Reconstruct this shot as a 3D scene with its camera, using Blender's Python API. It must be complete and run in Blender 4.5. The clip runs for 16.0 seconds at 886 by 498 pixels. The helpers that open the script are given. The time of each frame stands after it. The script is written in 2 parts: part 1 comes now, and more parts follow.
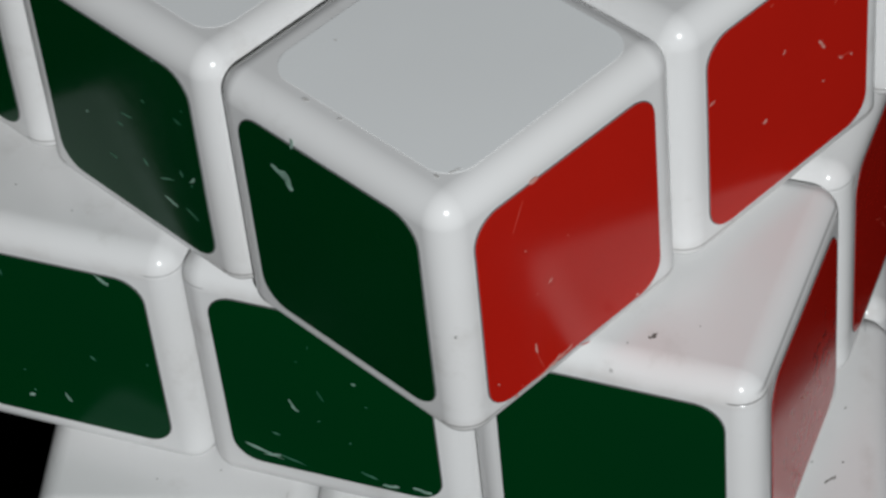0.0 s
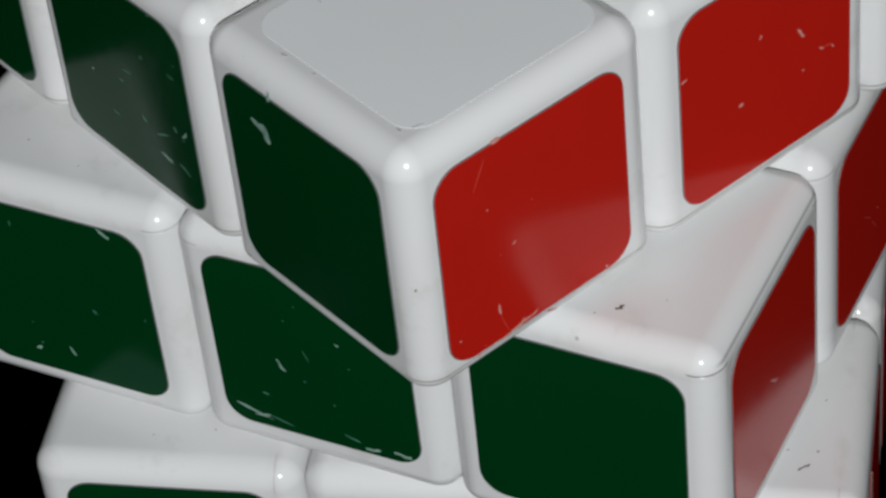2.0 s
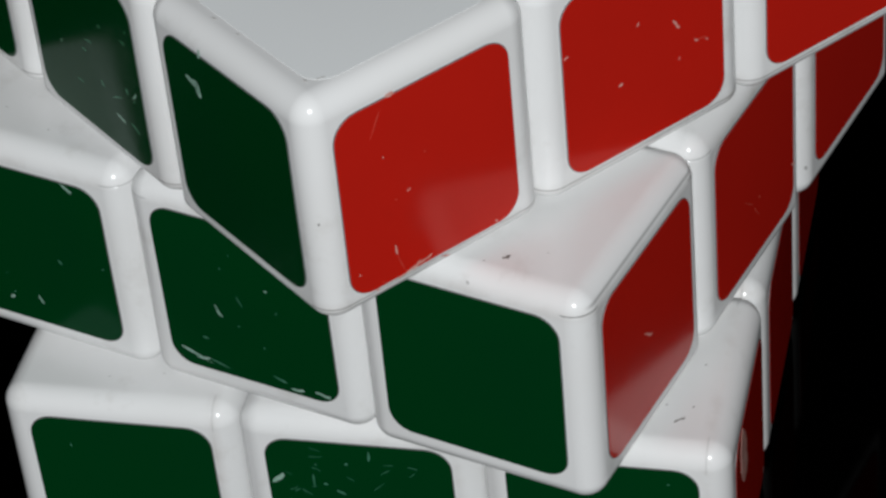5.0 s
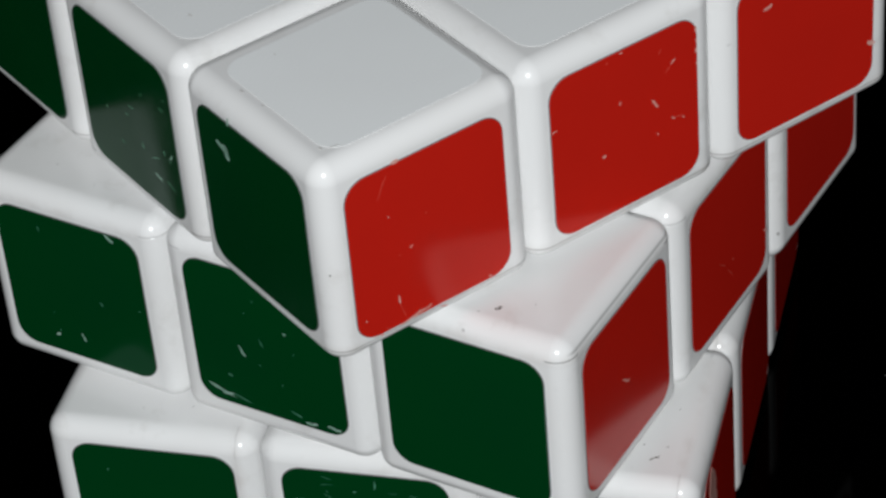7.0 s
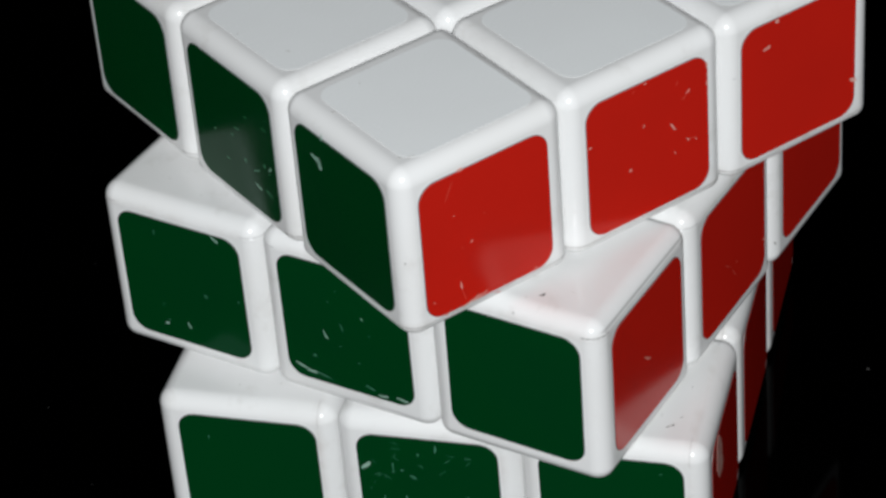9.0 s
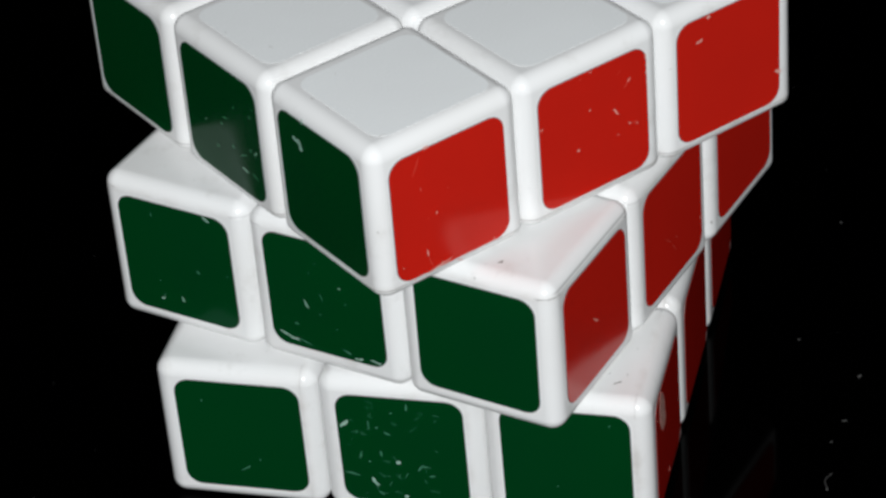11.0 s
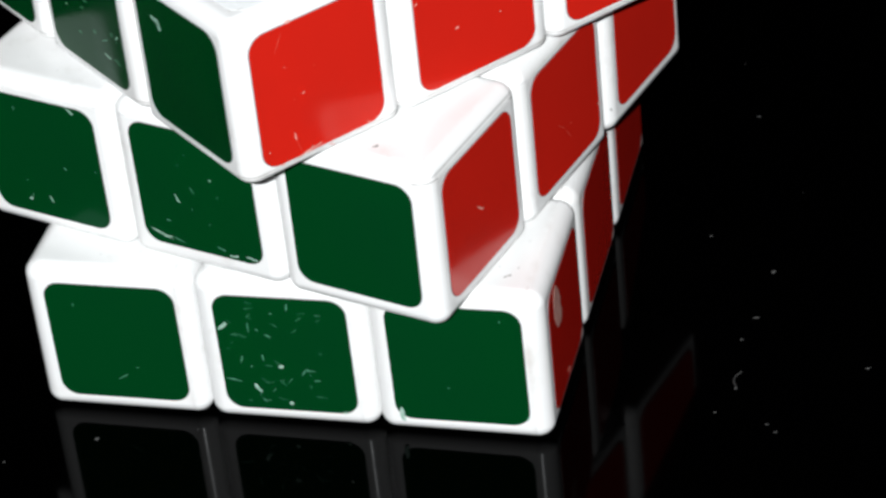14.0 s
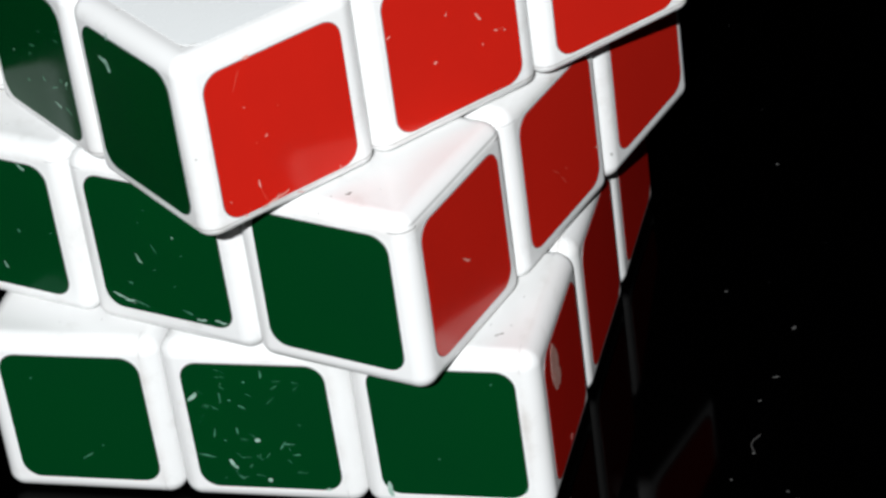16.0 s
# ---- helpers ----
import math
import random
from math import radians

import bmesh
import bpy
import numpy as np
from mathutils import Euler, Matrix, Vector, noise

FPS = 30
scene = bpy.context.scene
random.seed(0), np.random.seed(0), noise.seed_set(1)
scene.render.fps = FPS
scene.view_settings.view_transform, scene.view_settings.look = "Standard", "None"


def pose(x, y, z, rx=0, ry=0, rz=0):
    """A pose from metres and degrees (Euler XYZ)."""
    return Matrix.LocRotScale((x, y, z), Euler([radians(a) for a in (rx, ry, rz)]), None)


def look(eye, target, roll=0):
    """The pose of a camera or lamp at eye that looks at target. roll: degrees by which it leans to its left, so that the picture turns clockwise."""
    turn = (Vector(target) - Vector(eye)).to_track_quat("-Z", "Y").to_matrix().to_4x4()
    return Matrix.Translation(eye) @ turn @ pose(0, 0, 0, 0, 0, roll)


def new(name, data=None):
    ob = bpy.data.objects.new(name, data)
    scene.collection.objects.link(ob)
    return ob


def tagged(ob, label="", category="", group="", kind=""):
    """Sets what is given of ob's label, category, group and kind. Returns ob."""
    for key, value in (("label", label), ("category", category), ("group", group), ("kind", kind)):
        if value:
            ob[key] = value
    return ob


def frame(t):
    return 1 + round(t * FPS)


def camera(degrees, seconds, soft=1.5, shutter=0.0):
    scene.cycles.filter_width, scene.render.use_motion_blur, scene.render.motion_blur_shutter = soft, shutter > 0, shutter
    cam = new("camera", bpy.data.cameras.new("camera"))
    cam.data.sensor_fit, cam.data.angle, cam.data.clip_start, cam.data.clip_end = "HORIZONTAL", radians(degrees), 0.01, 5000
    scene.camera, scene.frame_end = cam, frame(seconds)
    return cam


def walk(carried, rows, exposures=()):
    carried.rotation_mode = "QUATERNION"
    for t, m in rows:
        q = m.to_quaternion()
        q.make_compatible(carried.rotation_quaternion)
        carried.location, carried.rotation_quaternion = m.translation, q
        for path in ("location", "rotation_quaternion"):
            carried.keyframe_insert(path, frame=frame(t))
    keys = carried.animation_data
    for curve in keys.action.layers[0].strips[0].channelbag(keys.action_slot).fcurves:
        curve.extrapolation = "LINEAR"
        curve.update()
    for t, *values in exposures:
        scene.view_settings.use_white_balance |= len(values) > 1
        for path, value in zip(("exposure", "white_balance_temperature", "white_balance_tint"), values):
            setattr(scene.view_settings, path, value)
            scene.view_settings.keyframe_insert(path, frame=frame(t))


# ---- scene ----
# A twisted puzzle cube on a glossy black tabletop in a dark room, lit by one small lamp beside the viewer.
cam = camera(16.761, 16.0, soft=2.8, shutter=0.4)
# seconds, place in metres, turn in degrees
PATH = (
    (0.0, 0.02191, -0.15472, 0.16773, 45.656, 4.663, 4.763),
    (0.5, 0.02576, -0.15784, 0.16822, 46.218, 4.692, 5.818),
    (1.0, 0.03106, -0.16058, 0.16699, 46.748, 4.664, 6.691),
    (1.5, 0.03334, -0.16173, 0.16599, 47.368, 4.429, 7.858),
    (2.0, 0.03518, -0.16250, 0.16525, 47.696, 4.936, 9.266),
    (2.5, 0.03672, -0.16225, 0.16358, 48.091, 5.037, 9.754),
    (3.0, 0.03839, -0.16321, 0.16378, 48.498, 5.171, 10.176),
    (3.5, 0.04304, -0.16679, 0.16387, 49.095, 5.065, 11.174),
    (4.0, 0.04842, -0.17385, 0.16728, 49.829, 5.054, 11.733),
    (4.2, 0.04980, -0.17775, 0.16781, 50.211, 4.862, 11.733),
    (6.3, 0.05973, -0.19785, 0.17969, 51.658, 4.561, 13.039),
    (6.5, 0.06091, -0.20035, 0.18138, 51.977, 4.708, 13.228),
    (7.0, 0.06301, -0.20602, 0.18617, 52.042, 4.263, 13.647),
    (7.5, 0.06406, -0.21244, 0.18932, 52.077, 3.704, 13.732),
    (8.0, 0.06699, -0.21863, 0.19377, 52.093, 3.753, 13.670),
    (8.5, 0.06848, -0.23172, 0.20455, 52.835, 3.320, 13.480),
    (9.0, 0.07025, -0.24884, 0.20950, 53.704, 4.013, 13.898),
    (9.5, 0.07744, -0.26018, 0.21380, 54.058, 3.981, 14.075),
    (9.7, 0.07797, -0.26181, 0.21498, 54.247, 3.798, 13.839),
    (11.8, 0.08323, -0.28697, 0.22250, 54.987, 4.411, 12.706),
    (12.0, 0.08516, -0.28628, 0.22175, 54.860, 4.295, 12.392),
    (12.5, 0.08796, -0.28437, 0.21774, 54.859, 4.213, 11.591),
    (13.0, 0.08881, -0.28131, 0.21324, 54.763, 4.791, 11.675),
    (13.5, 0.08980, -0.27458, 0.20917, 54.432, 4.555, 12.036),
    (14.0, 0.08993, -0.26823, 0.20138, 54.585, 5.164, 12.888),
    (14.5, 0.08871, -0.26246, 0.20022, 55.081, 5.431, 13.490),
    (15.0, 0.08989, -0.25771, 0.19486, 55.725, 5.930, 12.932),
    (15.5, 0.09160, -0.25435, 0.18788, 56.371, 6.526, 12.742),
    (16.0, 0.09095, -0.24925, 0.18191, 56.653, 6.870, 13.073),
)
EXPOSURES = (
    (0.0, -0.16), (3.0, -0.15), (4.2, -0.1), (6.3, 0.0), (8.0, 0.14), (9.7, 0.26), (11.8, 0.5), (12.5, 0.75), (13.3, 0.9), (14.0, 0.97), (14.6, 0.92), (15.2, 0.83), (16.0, 0.78),
)
walk(cam, [(t, pose(*p)) for t, *p in PATH], EXPOSURES)

# ---- light: one small lamp, and a room that is all but dark ----
world = bpy.data.worlds.new("dark_room")
scene.world = world
world.use_nodes = True
world.node_tree.nodes["Background"].inputs["Color"].default_value = (0.8, 0.9, 1.0, 1)
world.node_tree.nodes["Background"].inputs["Strength"].default_value = 0.00006
lamp = bpy.data.lights.new("lamp", "AREA")
lamp.shape, lamp.size, lamp.energy, lamp.color = "DISK", 0.0036, 1.9, (0.95, 0.98, 1.0)
new("lamp", lamp).matrix_world = look((0.101, -0.370, 0.281), (0.0, 0.0, 0.030))


# ---- materials ----
def node_material(name, colour, rough, ior=1.5):
    """A principled material; returns it with its node tree and shader."""
    mat = bpy.data.materials.new(name)
    mat.use_nodes = True
    tree = mat.node_tree
    shader = tree.nodes["Principled BSDF"]
    shader.inputs["Base Color"].default_value = (*colour, 1)
    shader.inputs["Roughness"].default_value = rough
    shader.inputs["IOR"].default_value = ior
    return mat, tree, shader


def add(tree, kind, **values):
    node = tree.nodes.new(kind)
    for key, value in values.items():
        node.inputs[key].default_value = value
    return node


def mapped(tree, source, lo, hi, to_lo, to_hi):
    """A clamped map of a value from one range to another."""
    node = add(tree, "ShaderNodeMapRange")
    tree.links.new(source, node.inputs["Value"])
    for key, value in (("From Min", lo), ("From Max", hi), ("To Min", to_lo), ("To Max", to_hi)):
        node.inputs[key].default_value = value
    return node.outputs["Result"]


def blended(tree, factor, a, b):
    """Mixes colour a (a tuple or a socket) with colour b by a factor socket."""
    mix = tree.nodes.new("ShaderNodeMix")
    mix.data_type = "RGBA"
    tree.links.new(factor, mix.inputs[0])
    for socket, value in ((mix.inputs[6], a), (mix.inputs[7], b)):
        if isinstance(value, tuple):
            socket.default_value = (*value, 1)
        else:
            tree.links.new(value, socket)
    return mix.outputs[2]


def surface(name, colour, worn, rough, grain=900.0, blotch=90.0, bump=0.02, ior=1.5):
    """A glossy surface with faint blotches, uneven gloss and fine relief."""
    mat, tree, shader = node_material(name, colour, rough, ior)
    place = add(tree, "ShaderNodeTexCoord").outputs["Object"]
    seed = add(tree, "ShaderNodeObjectInfo").outputs["Random"]
    broad = add(tree, "ShaderNodeTexNoise", Scale=blotch, Detail=4.0)
    fine = add(tree, "ShaderNodeTexNoise", Scale=grain, Detail=3.0)
    for node in (broad, fine):
        node.noise_dimensions = "4D"
        tree.links.new(place, node.inputs["Vector"])
        spread = add(tree, "ShaderNodeMath")
        spread.operation = "MULTIPLY"
        spread.inputs[1].default_value = 37.0
        tree.links.new(seed, spread.inputs[0])
        tree.links.new(spread.outputs[0], node.inputs["W"])
    tint = blended(tree, mapped(tree, broad.outputs["Fac"], 0.4, 0.75, 0.0, 1.0), colour, worn)
    tree.links.new(tint, shader.inputs["Base Color"])
    tree.links.new(mapped(tree, fine.outputs["Fac"], 0.3, 0.7, rough * 0.8, rough * 1.25), shader.inputs["Roughness"])
    relief = add(tree, "ShaderNodeBump", Strength=bump, Distance=0.0002)
    tree.links.new(broad.outputs["Fac"], relief.inputs["Height"])
    tree.links.new(relief.outputs["Normal"], shader.inputs["Normal"])
    return mat, tree, shader, place


def plastic(name, seam_axis, seam_at, depth, ledge=0.0):
    """White moulded plastic with sparse dirt specks and a fine seam round the edges that run along one axis."""
    mat, tree, shader, place = surface(name, (0.76, 0.76, 0.755), (0.725, 0.72, 0.71), 0.2, 900.0, 90.0, 0.02, 1.38)
    tint = shader.inputs["Base Color"].links[0].from_socket
    relief = shader.inputs["Normal"].links[0].from_node
    specks = add(tree, "ShaderNodeTexNoise", Scale=520.0, Detail=2.0)
    smears = add(tree, "ShaderNodeTexNoise", Scale=210.0, Detail=5.0, Roughness=0.65)
    shift = add(tree, "ShaderNodeVectorMath")
    spread = add(tree, "ShaderNodeObjectInfo").outputs["Random"]
    tree.links.new(place, shift.inputs[0])
    tree.links.new(spread, shift.inputs[1])
    for node in (specks, smears):
        tree.links.new(shift.outputs[0], node.inputs["Vector"])
    tint = blended(tree, mapped(tree, smears.outputs["Fac"], 0.58, 0.8, 0.0, 0.5), tint, (0.52, 0.50, 0.47))
    tint = blended(tree, mapped(tree, specks.outputs["Fac"], 0.79, 0.83, 0.0, 0.7), tint, (0.16, 0.15, 0.14))
    axes = add(tree, "ShaderNodeSeparateXYZ")
    tree.links.new(place, axes.inputs[0])

    def math_node(kind, a, b):
        node = tree.nodes.new("ShaderNodeMath")
        node.operation = kind
        for socket, value in zip(node.inputs, (a, b)):
            if isinstance(value, float):
                socket.default_value = value
            else:
                tree.links.new(value, socket)
        return node.outputs[0]

    off = math_node("ABSOLUTE", math_node("SUBTRACT", axes.outputs[seam_axis], seam_at), 0.0)
    line = mapped(tree, off, 0.00003, 0.00008, 1.0, 0.0)
    rounded = 1.0
    for other in "XYZ":
        if other != seam_axis:
            rounded = math_node("MULTIPLY", rounded, mapped(tree, math_node("ABSOLUTE", axes.outputs[other], 0.0), 0.0074, 0.0076, 0.0, 1.0))
    # below the sticker of the top layer the seam runs along the whole side
    side = mapped(tree, axes.outputs["X"], 0.0091, 0.0093, 0.0, 0.8 if seam_at < 0 else 0.0)
    line = math_node("MULTIPLY", line, math_node("MAXIMUM", rounded, side))
    if ledge:
        # an open joint along the upper side edge, where the cap does not quite close
        away = math_node("ABSOLUTE", math_node("SUBTRACT", axes.outputs["Z"], ledge), 0.0)
        joint = math_node("MULTIPLY", mapped(tree, away, 0.00002, 0.00018, 0.75, 0.0), mapped(tree, axes.outputs["X"], 0.0086, 0.0089, 0.0, 1.0))
        joint = math_node("MULTIPLY", joint, mapped(tree, axes.outputs["Y"], -0.0087, -0.0080, 0.0, 1.0))
        line = math_node("MAXIMUM", line, joint)
    # brownish grime that gathers, unevenly, beside the seam
    smear = math_node("MULTIPLY", mapped(tree, off, 0.0, 0.0007, 1.0, 0.0), mapped(tree, smears.outputs["Fac"], 0.4, 0.65, 0.0, 0.35))
    tint = blended(tree, smear, tint, (0.42, 0.37, 0.33))
    tint = blended(tree, math_node("MULTIPLY", line, depth), tint, (0.10, 0.095, 0.09))
    tree.links.new(tint, shader.inputs["Base Color"])
    groove = add(tree, "ShaderNodeBump", Strength=0.3 + 0.4 * depth, Distance=0.0001)
    groove.invert = True
    tree.links.new(line, groove.inputs["Height"])
    tree.links.new(relief.outputs["Normal"], groove.inputs["Normal"])
    tree.links.new(groove.outputs["Normal"], shader.inputs["Normal"])
    return mat


# the seam of each layer's small cubes: low on the top layer, high on the middle one, upright on the bottom one
PLASTICS = (plastic("white_plastic_bottom", "X", 0.0077, 0.15), plastic("white_plastic_middle", "Z", 0.0080, 0.3), plastic("white_plastic_top", "Z", -0.0079, 0.55))
JOINTED = plastic("white_plastic_open_joint", "Z", 0.0080, 0.6, 0.0084)
PLASTIC = PLASTICS[0]
STICKERS = {
    "white": surface("white_sticker", (0.86, 0.88, 0.88), (0.83, 0.845, 0.845), 0.26, 700.0, 70.0, 0.02, 1.4)[0],
    "green": surface("green_sticker", (0.0003, 0.0365, 0.0076), (0.0005, 0.0335, 0.008), 0.15, 900.0, 90.0, 0.012, 1.2)[0],
    "red": surface("red_sticker", (0.48, 0.0125, 0.0065), (0.45, 0.012, 0.0065), 0.15, 900.0, 90.0, 0.012, 1.36)[0],
    "blue": surface("blue_sticker", (0.005, 0.03, 0.22), (0.005, 0.03, 0.2), 0.15, 900.0, 90.0, 0.012, 1.36)[0],
    "orange": surface("orange_sticker", (0.6, 0.12, 0.01), (0.55, 0.11, 0.01), 0.15, 900.0, 90.0, 0.012, 1.36)[0],
}
# the gloss of the coloured films takes on a little of their colour
for colour, tint in (("green", (0.15, 0.9, 1.0, 1)), ("red", (1.0, 0.75, 0.62, 1))):
    STICKERS[colour].node_tree.nodes["Principled BSDF"].inputs["Specular Tint"].default_value = tint
CHIP = {
    "green": surface("bare_chip_green", (0.33, 0.46, 0.40), (0.16, 0.32, 0.23), 0.4, 2500.0, 1500.0)[0],
    "red": surface("bare_chip_red", (0.62, 0.36, 0.31), (0.56, 0.20, 0.16), 0.4, 2500.0, 1500.0)[0],
}
SCUFF = {
    "green": surface("green_scuff", (0.08, 0.23, 0.155), (0.02, 0.11, 0.06), 0.4, 2500.0, 1500.0)[0],
    "red": surface("red_scuff", (0.54, 0.09, 0.06), (0.48, 0.03, 0.02), 0.4, 2500.0, 1500.0)[0],
}
GREY_RIM = surface("pale_rim", (0.72, 0.72, 0.71), (0.76, 0.76, 0.75), 0.5)[0]
RIM = surface("sticker_rim", (0.10, 0.10, 0.10), (0.2, 0.2, 0.2), 0.5)[0]
GRIME = surface("grime", (0.12, 0.11, 0.10), (0.2, 0.19, 0.17), 0.6)[0]
BLACK = surface("black_gloss", (0.0001, 0.0001, 0.00012), (0.00015, 0.00015, 0.00018), 0.06, 400.0, 25.0, 0.005, 1.155)[0]
DUST = surface("dust", (0.05, 0.05, 0.048), (0.025, 0.025, 0.025), 0.8)[0]
SMUDGE = surface("smudge", (0.50, 0.49, 0.47), (0.58, 0.57, 0.55), 0.5)[0]
CORE = surface("core_plastic", (0.5, 0.49, 0.48), (0.45, 0.44, 0.43), 0.4)[0]


def mesh_of(name, bm, material):
    mesh = bpy.data.meshes.new(name)
    bm.to_mesh(mesh)
    bm.free()
    mesh.materials.append(material)
    return mesh


def part(name, data, material, parent, label=""):
    """Links a bmesh, or a mesh that alike pieces share, as one object under a thing or a part."""
    ob = new(name, data if isinstance(data, bpy.types.Mesh) else mesh_of(name, data, material))
    ob.parent = parent
    if label:
        tagged(ob, label)
    return ob


# ---- tabletop ----
def slab(name, lo, hi, material, label, category):
    bm = bmesh.new()
    bmesh.ops.create_cube(bm, size=1.0)
    for v in bm.verts:
        v.co = Vector([(a + b) / 2 + c * (b - a) for a, b, c in zip(lo, hi, v.co)])
    return tagged(new(name, mesh_of(name, bm, material)), label, category, kind="structure")


slab("tabletop", (-0.45, -0.45, -0.03), (0.45, 0.45, 0.0), BLACK, "glossy black tabletop with a few specks of dust", "tabletop")

# ---- the puzzle cube ----
PITCH = 0.019          # from one small cube to the next
HALF = 0.00949         # half of one small cube
ROUND = 0.0018         # radius of its edges
STICKER = (0.00732, 0.00751)   # half of a sticker, across and up
STICKER_ROUND = 0.0019
# turn in degrees, slide x, slide y, lift z of each layer, from the bottom up
LAYERS = ((0.0, 0.0, 0.0, 0.0), (-15.99, 0.00033, 0.0, 0.00037), (-40.18, -0.00021, 0.00021, 0.00009))


def rounded_box(half, radius, lift=0.0, under=0.0018, steps=9):
    """A box with round edges and exact normals."""
    inner = half - radius
    line = [-half] + [-inner - radius * math.cos(math.pi / 4 * (1 + k / steps)) * 1.41421356 * 0.999 for k in range(1, steps)] + [-inner]
    line = line + [-a for a in reversed(line)]
    bm = bmesh.new()
    seen, normals = {}, {}

    def corner(co):
        key = tuple(round(c * 1e7) for c in co)
        if key not in seen:
            core = Vector([max(-inner, min(inner, c)) for c in co])
            way = (Vector(co) - core).normalized()
            at = core + way * radius
            if way.z < 0:
                # the lower edges are rounded less deeply than the upper ones
                at.z = -half + lift + under * (1 + way.z)
                way = Vector((way.x / radius, way.y / radius, way.z / under)).normalized()
            elif co[2] < 0 and abs(co[2]) >= inner - 1e-9:
                at.z = -half + lift + under
            seen[key] = bm.verts.new(at)
            normals[seen[key]] = way
        return seen[key]

    for axis in range(3):
        for side in (-1, 1):
            for i in range(len(line) - 1):
                for j in range(len(line) - 1):
                    quad = []
                    for a, b in ((i, j), (i + 1, j), (i + 1, j + 1), (i, j + 1)):
                        co = [0, 0, 0]
                        co[axis], co[(axis + 1) % 3], co[(axis + 2) % 3] = side * half, line[a], line[b]
                        quad.append(corner(co))
                    face = bm.faces.new(quad if side > 0 else quad[::-1])
                    face.smooth = True
    bm.verts.index_update()
    ways = [normals[v] for v in bm.verts]
    mesh = mesh_of("piece", bm, PLASTIC)
    mesh.normals_split_custom_set_from_vertices(ways)
    return mesh


def rounded_outline(half, radius, steps=7):
    return [(sx * (half[0] - radius) + radius * math.cos(a), sy * (half[1] - radius) + radius * math.sin(a))
            for q, (sx, sy) in enumerate(((1, 1), (-1, 1), (-1, -1), (1, -1)))
            for a in (math.pi / 2 * (q + k / steps) for k in range(steps + 1))]


def sticker_mesh(colour):
    """A thin glossy sticker, lying in its own xy plane, its cut edge dark grey, or pale on white."""
    bm = bmesh.new()
    half = (STICKER[1], STICKER[1]) if colour == "white" else STICKER
    rings = []
    steps = ((-0.00005, 0.00001), (0.0, 0.00003), (0.00001, 0.00009), (0.00006, 0.00012))
    if colour == "white":
        steps = ((-0.00003, 0.00001), (0.0, 0.000015), (0.000005, 0.00003), (0.00002, 0.000035))
    for inset, z in steps:
        rings.append([bm.verts.new((x, y, z)) for x, y in rounded_outline((half[0] - inset, half[1] - inset), STICKER_ROUND - inset)])
    n = len(rings[0])
    for step, (low, high) in enumerate(zip(rings, rings[1:])):
        for k in range(n):
            face = bm.faces.new((low[k], low[(k + 1) % n], high[(k + 1) % n], high[k]))
            face.material_index = 1 if step < 2 else 0
    bm.faces.new(rings[-1])
    mesh = mesh_of("sticker", bm, STICKERS[colour])
    mesh.materials.append(RIM if colour != "white" else GREY_RIM)
    return mesh


SHEETS = {colour: sticker_mesh(colour) for colour in STICKERS}
BODIES = []
# the undersides of the top layer clear the layer below by a hair, with a tighter edge
for stuff_of_layer, lift, under in zip((*PLASTICS, JOINTED), (0.0, -0.0003, 0.0004, -0.0003), (0.0017, 0.0017, 0.0012, 0.0017)):
    BODIES.append(rounded_box(HALF, ROUND, lift, under))
    BODIES[-1].materials[0] = stuff_of_layer
# colour, test of the small cube's place, turn of the sticker
FACES = (
    ("white", lambda c: c[2] == 1, Matrix()),
    ("green", lambda c: c[1] == -1, Matrix.Rotation(math.pi / 2, 4, "X")),
    ("red", lambda c: c[0] == 1, Matrix.Rotation(math.pi / 2, 4, "Z") @ Matrix.Rotation(math.pi / 2, 4, "X")),
    ("blue", lambda c: c[1] == 1, Matrix.Rotation(math.pi, 4, "Z") @ Matrix.Rotation(math.pi / 2, 4, "X")),
    ("orange", lambda c: c[0] == -1, Matrix.Rotation(-math.pi / 2, 4, "Z") @ Matrix.Rotation(math.pi / 2, 4, "X")),
)

cube = tagged(new("puzzle_cube"), "white plastic puzzle cube, green and red stickers, its layers twisted", "puzzle cube")
# stickers that were laid on a little off the middle, in metres across and up
SLIPS = {
    (0, -1, -1, "green"): (0.00013, 0.00009), (0, 0, -1, "green"): (0.0, 0.0), (0, 1, -1, "green"): (-0.00014, 0.00009),
    (1, -1, -1, "green"): (-0.0001, -0.0002), (1, 0, -1, "green"): (0.0, 0.0002), (2, 1, -1, "green"): (0.0, 0.0002),
    (2, 1, -1, "red"): (-0.0001, -0.00015), (2, 1, 0, "red"): (0.00006, -0.00005), (2, 1, 1, "red"): (-0.00013, 0.0),
    (2, 1, -1, "white"): (0.0004, 0.0003), (2, 0, -1, "white"): (0.0002, 0.0001), (2, 1, 0, "white"): (0.0, 0.0002),
}
PIECES = {}
STICKS = {}
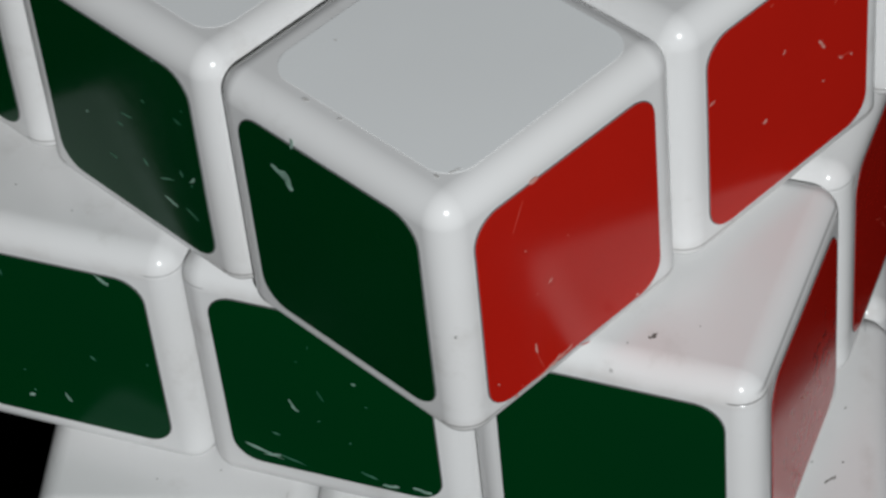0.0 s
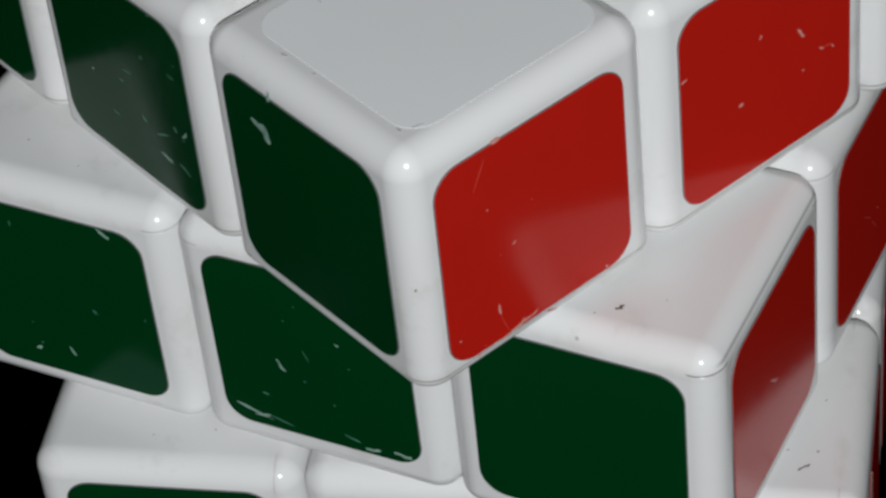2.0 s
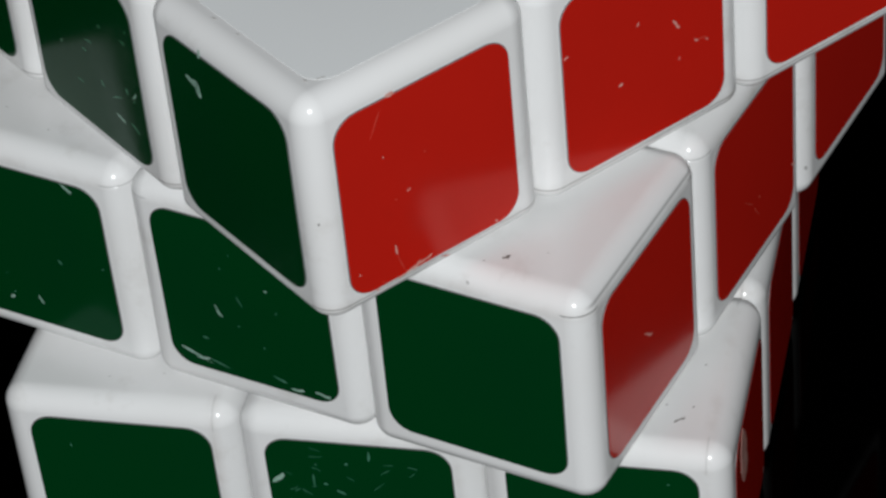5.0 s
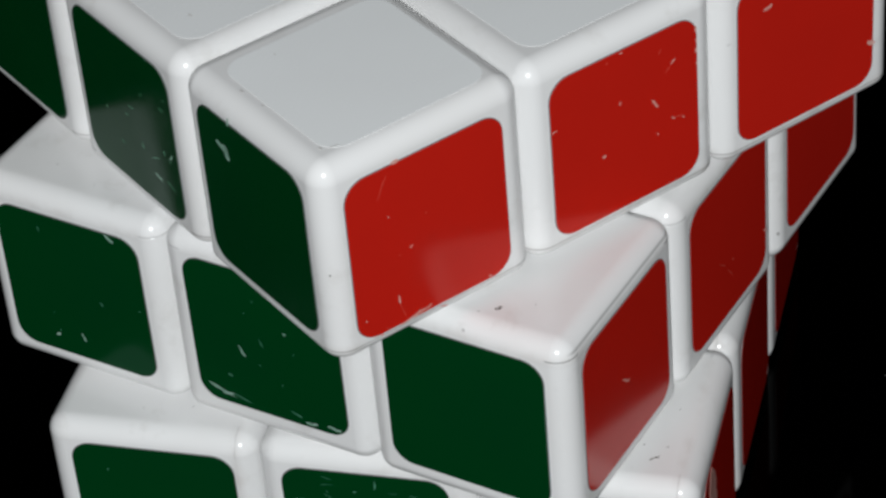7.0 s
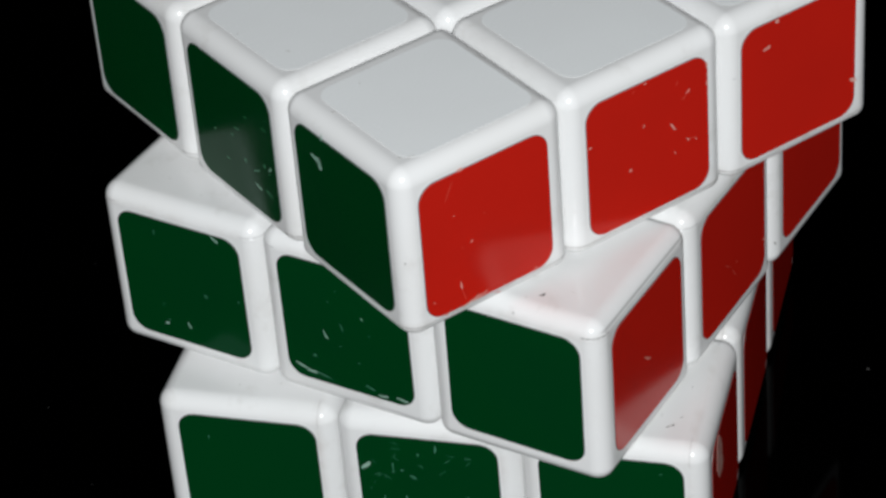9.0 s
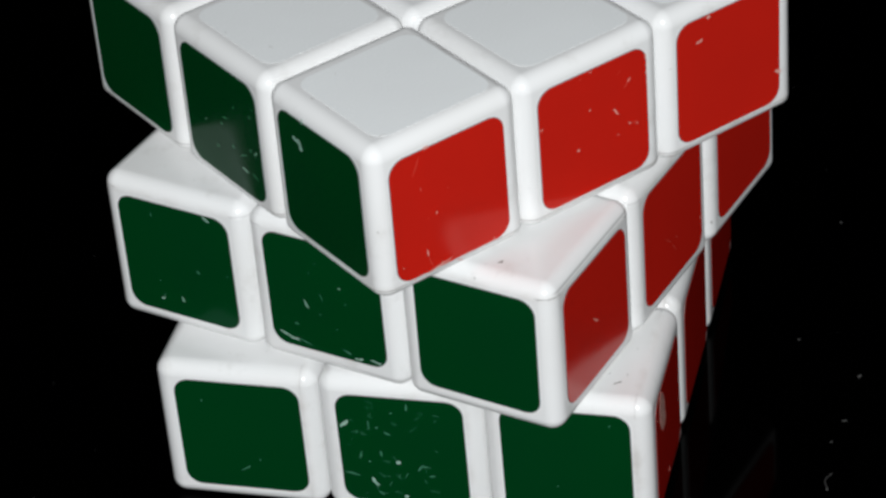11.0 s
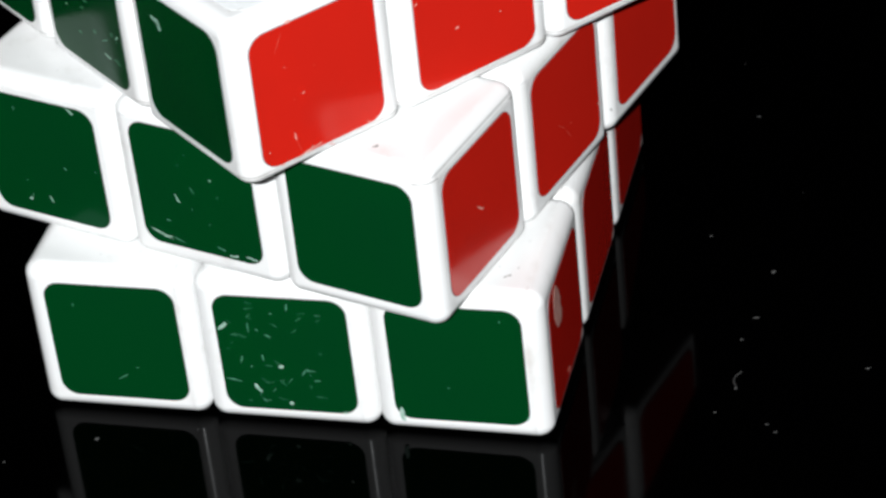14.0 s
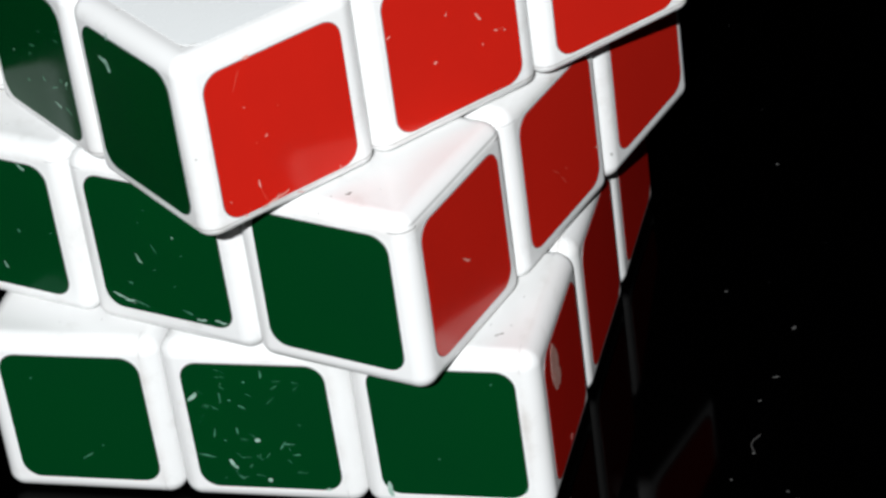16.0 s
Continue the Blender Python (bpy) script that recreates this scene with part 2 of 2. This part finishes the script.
for k, (turn, dx, dy, dz) in enumerate(LAYERS):
    layer = Matrix.Translation((dx, dy, HALF + k * PITCH + dz)) @ Matrix.Rotation(radians(turn), 4, "Z")
    for i in (-1, 0, 1):
        for j in (-1, 0, 1):
            if k == 1 and i == 0 and j == 0:
                core = part("core", rounded_box(HALF, ROUND), CORE, cube, "hidden plastic core")
                core.data.materials[0] = CORE
                core.matrix_local = layer
                continue
            kind_of_piece = {1: "centre_piece", 2: "edge_piece", 3: "corner_piece"}[abs(i) + abs(j) + abs(k - 1)]
            piece = part(kind_of_piece, BODIES[3 if (k, i, j) == (1, 1, -1) else k], None, cube)
            # the small cubes sit a little loosely on the mechanism
            loose = pose(*(random.uniform(-0.00003, 0.00003) for _ in range(3)), *(random.uniform(-0.15, 0.15) for _ in range(3)))
            piece.matrix_local = layer @ Matrix.Translation((i * PITCH, j * PITCH, 0)) @ loose
            PIECES[k, i, j] = piece
            for colour, test, turned in FACES:
                if test((i, j, k - 1)):
                    sheet = part("sticker", SHEETS[colour], None, piece, "glossy %s sticker" % colour)
                    slip = SLIPS.get((k, i, j, colour), (0.0, 0.0))
                    sheet.matrix_local = turned @ Matrix.Translation((slip[0], slip[1], HALF)) @ pose(0, 0, 0, 0, 0, random.uniform(-0.5, 0.5))
                    STICKS[k, i, j, colour] = sheet


# ---- wear: chips and scratches in the stickers, dirt on the plastic ----
def flake(bm, at, length, turn, width, height, index=0):
    """Adds one thin, uneven flake to a bmesh, at a place in its own xy plane."""
    n = 13
    c, d = math.cos(radians(turn)), math.sin(radians(turn))
    ragged = 0.35 if width > 0.00035 else 1.0
    low, high = [], []
    for k in range(n):
        a = 2 * math.pi * k / n
        x = length / 2 * math.cos(a) * (1 + ragged * random.uniform(-0.3, 0.25))
        y = width / 2 * math.sin(a) * (1 + ragged * random.uniform(-0.65, 0.35))
        x, y = at[0] + c * x - d * y, at[1] + d * x + c * y
        low.append(bm.verts.new((x, y, height - 0.00003)))
        high.append(bm.verts.new((x, y, height)))
    bm.faces.new(high).material_index = index
    for k in range(n):
        bm.faces.new((low[k], low[(k + 1) % n], high[(k + 1) % n], high[k])).material_index = index


def worn(k, i, j, colour, marks):
    """Chips in one sticker: place across and up, length, turn and width, in millimetres and degrees."""
    slip = SLIPS.get((k, i, j, colour), (0.0, 0.0))
    seat = STICKS[k, i, j, colour].matrix_basis @ Matrix.Translation((-slip[0], -slip[1], 0))
    for u, v, length, turn, width in marks:
        strong = width >= (0.12 if colour == "red" else 0.3 if k == 0 else 0.15)
        if k == 0 and not strong:
            width *= 0.65
        bm = bmesh.new()
        length, width = max(length * 1.2, width) / 1000, width * 1.2 / 1000
        flake(bm, (0.0, 0.0), length, 0, width, 0.000135)
        if strong and length > 0.0008:
            # the ragged end of a longer chip
            flake(bm, (0.3 * length, 0.1 * width), 0.45 * length, 30, width * 0.75, 0.000139)
        chip = part("chip", bm, (CHIP if strong else SCUFF)[colour], PIECES[k, i, j])
        chip.matrix_local = seat @ pose(u / 1000, v / 1000, 0, 0, 0, turn)


worn(0, -1, -1, "green", (
    (0.24, -4.47, 1.19, 32, 0.19), (2.01, -3.11, 0.19, 5, 0.19), (-4.06, 4.90, 0.19, -76, 0.19),
))
worn(0, 0, -1, "green", (
    (-6.50, 3.43, 1.14, 41, 0.37), (-3.66, 3.46, 1.12, -89, 0.19), (-2.77, 3.20, 0.28, 5, 0.28), (-1.61, 2.44, 0.66, -29, 0.23),
    (-4.94, -0.92, 0.97, -105, 0.19), (-2.52, -0.54, 0.76, -89, 0.19), (-3.97, -1.74, 0.19, 5, 0.19), (-0.61, -1.58, 0.51, 5, 0.37),
    (-6.07, -3.70, 1.56, -12, 0.19), (-3.64, -4.59, 1.07, -63, 0.33), (-2.99, -6.22, 0.74, -41, 0.28), (-0.07, -6.48, 0.41, 16, 0.37),
    (1.90, -2.11, 0.97, 56, 0.23), (2.61, -1.93, 0.93, 1, 0.19), (3.25, -3.20, 0.69, 5, 0.19), (0.93, 6.38, 0.97, -94, 0.23),
    (-0.92, 5.45, 0.23, 5, 0.23), (5.84, -7.37, 0.33, -81, 0.33),
))
worn(0, 1, -1, "green", (
    (-6.79, -6.85, 1.54, -89, 0.47), (4.93, 6.21, 0.19, 5, 0.19), (-1.32, -2.93, 0.19, -53, 0.19), (7.00, -6.36, 0.60, 68, 0.28),
))
worn(1, -1, -1, "green", (
    (-2.95, 5.63, 0.46, -86, 0.09), (4.50, 6.91, 0.87, -40, 0.18), (2.47, -0.79, 0.41, -43, 0.12), (-2.96, -5.86, 0.40, 26, 0.24),
    (-2.64, -5.31, 0.14, 39, 0.12), (-0.17, -5.33, 0.68, -70, 0.15), (-3.04, -3.46, 0.09, -50, 0.09), (6.49, -0.26, 0.12, -49, 0.12),
))
worn(1, 0, -1, "green", (
    (-2.44, -0.96, 0.96, -67, 0.15), (2.14, 2.29, 0.30, -23, 0.15), (-5.24, -6.05, 2.27, -19, 0.18), (-3.21, -6.34, 1.72, -16, 0.09),
    (2.28, -6.24, 0.94, -18, 0.12), (3.66, -6.82, 0.90, 6, 0.21), (5.91, -6.59, 1.12, -11, 0.21), (-3.95, -4.11, 0.43, -10, 0.12),
    (1.26, -3.45, 0.12, -18, 0.12), (-0.75, -1.96, 0.14, 19, 0.12), (-0.37, 0.51, 0.75, -65, 0.06), (2.79, 0.38, 0.14, 18, 0.12),
    (-1.65, 3.31, 0.09, -48, 0.09), (-0.67, 4.85, 0.09, -48, 0.09),
))
worn(2, 1, -1, "red", (
    (-2.72, 7.49, 0.59, -3, 0.30), (-4.05, 5.80, 1.83, -117, 0.05), (-3.73, 2.84, 0.12, -33, 0.12), (-1.97, -0.83, 0.32, 40, 0.12),
    (-3.49, -5.22, 0.66, -85, 0.12), (-3.20, -6.53, 1.29, -72, 0.05), (-2.52, -7.52, 1.76, 10, 0.18), (-1.16, -7.32, 1.03, 8, 0.12),
    (0.50, -7.96, 0.62, -20, 0.09), (-6.64, -5.72, 0.12, -35, 0.12), (-5.32, -7.75, 0.27, -19, 0.15), (-4.82, -7.29, 0.10, -35, 0.09),
    (5.04, -7.35, 0.21, -34, 0.12), (-3.07, -1.10, 0.12, -74, 0.09), (-0.35, 1.57, 0.15, -33, 0.09),
))
worn(2, 1, 0, "red", (
    (-6.92, 2.93, 0.45, 18, 0.12), (-2.27, -1.67, 0.36, 17, 0.18), (-0.50, 2.59, 0.30, 60, 0.12), (2.95, 1.00, 0.89, -62, 0.15),
    (4.78, -1.23, 0.43, -36, 0.15), (5.77, -1.62, 0.17, -31, 0.12), (3.14, -2.06, 0.12, -31, 0.12), (-1.46, -7.49, 0.30, 9, 0.09), (4.90, 4.15, 0.50, 35, 0.13), (4.35, 3.60, 0.55, 40, 0.08), (5.25, -1.30, 0.80, -8, 0.06),
    (-0.20, 7.20, 0.30, 5, 0.12), (-1.60, 6.90, 0.25, 20, 0.09), (3.60, 5.60, 0.40, 50, 0.06), (7.25, 6.10, 0.55, 86, 0.16), (7.28, 5.00, 0.35, 92, 0.13), (7.24, 4.10, 0.45, 88, 0.15), (7.27, 2.90, 0.25, 85, 0.12),
))
worn(2, 0, -1, "green", (
    (-3.51, -1.14, 0.15, -48, 0.15), (-0.17, -0.25, 0.42, -5, 0.12), (0.75, 0.92, 0.95, 8, 0.09), (2.70, 3.20, 0.26, -21, 0.09),
    (1.78, -2.30, 0.50, -47, 0.12), (3.69, -2.54, 1.34, 26, 0.12), (5.31, -1.16, 0.40, -64, 0.12), (6.30, -1.14, 0.72, 48, 0.15),
    (6.14, -1.64, 0.12, -64, 0.12), (3.68, -4.37, 0.93, -16, 0.15), (5.68, -4.30, 0.89, -24, 0.12), (-1.62, -3.72, 0.54, -7, 0.09),
    (5.86, 3.40, 0.75, -12, 0.06), (6.47, 4.59, 0.14, 30, 0.09), (4.44, 7.39, 0.21, 8, 0.09),
))
worn(2, 1, -1, "green", (
    (-4.10, 4.93, 1.00, -20, 0.32), (-3.36, 4.62, 1.15, -78, 0.46), (-3.58, 4.86, 0.66, -35, 0.52), (-2.45, 7.87, 0.69, 71, 0.18),
))
worn(2, 1, 1, "red", (
    (-4.35, 4.68, 0.76, 12, 0.28), (-3.02, 7.24, 0.44, -7, 0.38), (6.90, -3.69, 0.78, -28, 0.38),
))
worn(1, 1, -1, "red", (
    (-0.38, -0.24, 1.20, -42, 0.18),
))
worn(1, 1, 0, "red", (
    (0.64, -2.24, 0.32, -44, 0.11), (-1.35, -1.54, 1.49, -40, 0.06), (-0.04, -3.17, 1.48, -54, 0.06), (7.13, -3.68, 0.56, -26, 0.28),
))
worn(0, 0, -1, "green", [(random.uniform(-6.5, 4.5), random.uniform(-6.8, 6.8), random.uniform(0.2, 1.0), random.uniform(-70, 70), random.uniform(0.03, 0.08)) for _ in range(34)])
worn(0, 1, -1, "red", (
    (-3.40, 4.20, 4.80, -78, 2.50), (-0.40, -6.60, 0.50, 20, 0.20),
))


def dirt(k, i, j, marks, material=GRIME, rise=0.00001):
    """Dark marks on the bare top of a small cube: place, length, turn and width, in millimetres and degrees."""
    for u, v, length, turn, width in marks:
        bm = bmesh.new()
        flake(bm, (0.0, 0.0), length / 1000, 0, width / 1000, rise)
        part("dirt_mark", bm, material, PIECES[k, i, j]).matrix_local = pose(u / 1000, v / 1000, HALF, 0, 0, turn)


dirt(1, 1, -1, ((2.10, -6.85, 0.50, 32, 0.34), (2.22, -6.62, 0.42, 75, 0.26), (0.85, -7.70, 0.14, 0, 0.10), (4.6, -5.2, 0.10, 0, 0.08)))
dirt(0, 1, -1, ((5.20, -5.95, 1.00, 40, 0.20), (5.55, -5.75, 0.45, 75, 0.14), (4.1, -4.4, 0.2, 0, 0.12), (2.6, -6.3, 0.12, 0, 0.1), (6.1, -4.4, 0.18, 20, 0.12), (6.3, 0.4, 0.2, 60, 0.1)))
dirt(0, -1, -1, ((-1.2, -6.4, 0.12, 0, 0.1), (3.0, -5.6, 0.16, 30, 0.1)))
dirt(1, -1, -1, ((-3.2, -5.4, 0.16, 20, 0.1), (1.4, -6.6, 0.1, 0, 0.1)))

dirt(2, 1, -1, ((-3.2, -7.6, 0.45, 10, 0.25), (-0.5, -7.5, 0.3, 20, 0.16), (6.9, -7.3, 0.35, 0, 0.22), (7.4, -6.3, 0.8, 75, 0.12), (-5.6, -3.0, 0.2, 0, 0.14)), SMUDGE, 0.00005)
dirt(2, 0, -1, ((4.4, -5.0, 0.6, 15, 0.16), (-1.5, -6.9, 0.25, 0, 0.15)), SMUDGE, 0.00005)

# a dark speck on the rounded upright edge of the top layer's foremost small cube
speck = bmesh.new()
flake(speck, (0.0, 0.0), 0.00022, 60, 0.00016, 0.00002)
mark = part("dirt_mark", speck, GRIME, PIECES[2, 1, -1])
mark.matrix_local = Matrix.Translation((HALF - ROUND * 0.293, ROUND * 0.293 - HALF, -0.0004)) @ Matrix.Rotation(radians(45), 4, "Z") @ Matrix.Rotation(radians(90), 4, "X")

# ---- dust on the tabletop ----
dust = bmesh.new()


def grain(x, y, length, turn, width):
    """One crumb of dust, lying on the tabletop."""
    made = bmesh.ops.create_icosphere(dust, subdivisions=1, radius=0.5)["verts"]
    turned = pose(x / 1000, y / 1000, width / 2800, 0, 0, turn)
    for v in made:
        v.co = turned @ Vector((v.co.x * length / 1000, v.co.y * width / 1000, v.co.z * width / 1400)) + Vector([random.uniform(-0.00002, 0.00002) for _ in range(3)])


for x, y, length, turn, width in (
    (39.3, 10.4, 0.4, 20, 0.25), (47.4, 4.1, 0.7, 60, 0.45), (46.6, -4.5, 0.9, 10, 0.2), (45.6, -8.6, 0.4, 30, 0.22), (46.2, -17.2, 0.45, 70, 0.3),
    (44.6, -21.5, 0.35, 0, 0.2), (51.4, -24.1, 0.5, 15, 0.22), (41.3, 35.7, 0.4, 0, 0.3), (-21.0, -33.6, 0.6, 40, 0.4), (62.6, -13.7, 1.2, 12, 0.2),
    (59.8, -12.2, 0.7, 20, 0.2), (-30.0, -38.5, 0.4, 70, 0.2), (50.3, -22.9, 0.4, 0, 0.18),
):
    grain(x, y, length, turn, width)
for _ in range(70):
    grain(random.uniform(-60, 110), random.uniform(-75, 90), random.uniform(0.06, 0.16), random.uniform(0, 180), random.uniform(0.05, 0.1))
tagged(new("dust", mesh_of("dust", dust, DUST)), "fine grey dust specks lying on the black tabletop", "dust", kind="stuff")

# a short curled fibre beside the cube
bend = bpy.data.curves.new("fibre", "CURVE")
bend.dimensions, bend.bevel_depth, bend.bevel_resolution = "3D", 0.00007, 1
spline = bend.splines.new("BEZIER")
spline.bezier_points.add(2)
for point, co in zip(spline.bezier_points, ((0.0464, -0.0142, 0.00007), (0.0458, -0.0158, 0.00016), (0.0462, -0.0170, 0.00007))):
    point.co = co
    point.handle_left_type = point.handle_right_type = "AUTO"
bend.materials.append(DUST)
tagged(new("fibre", bend), "short curled pale fibre on the black tabletop", "fibre")
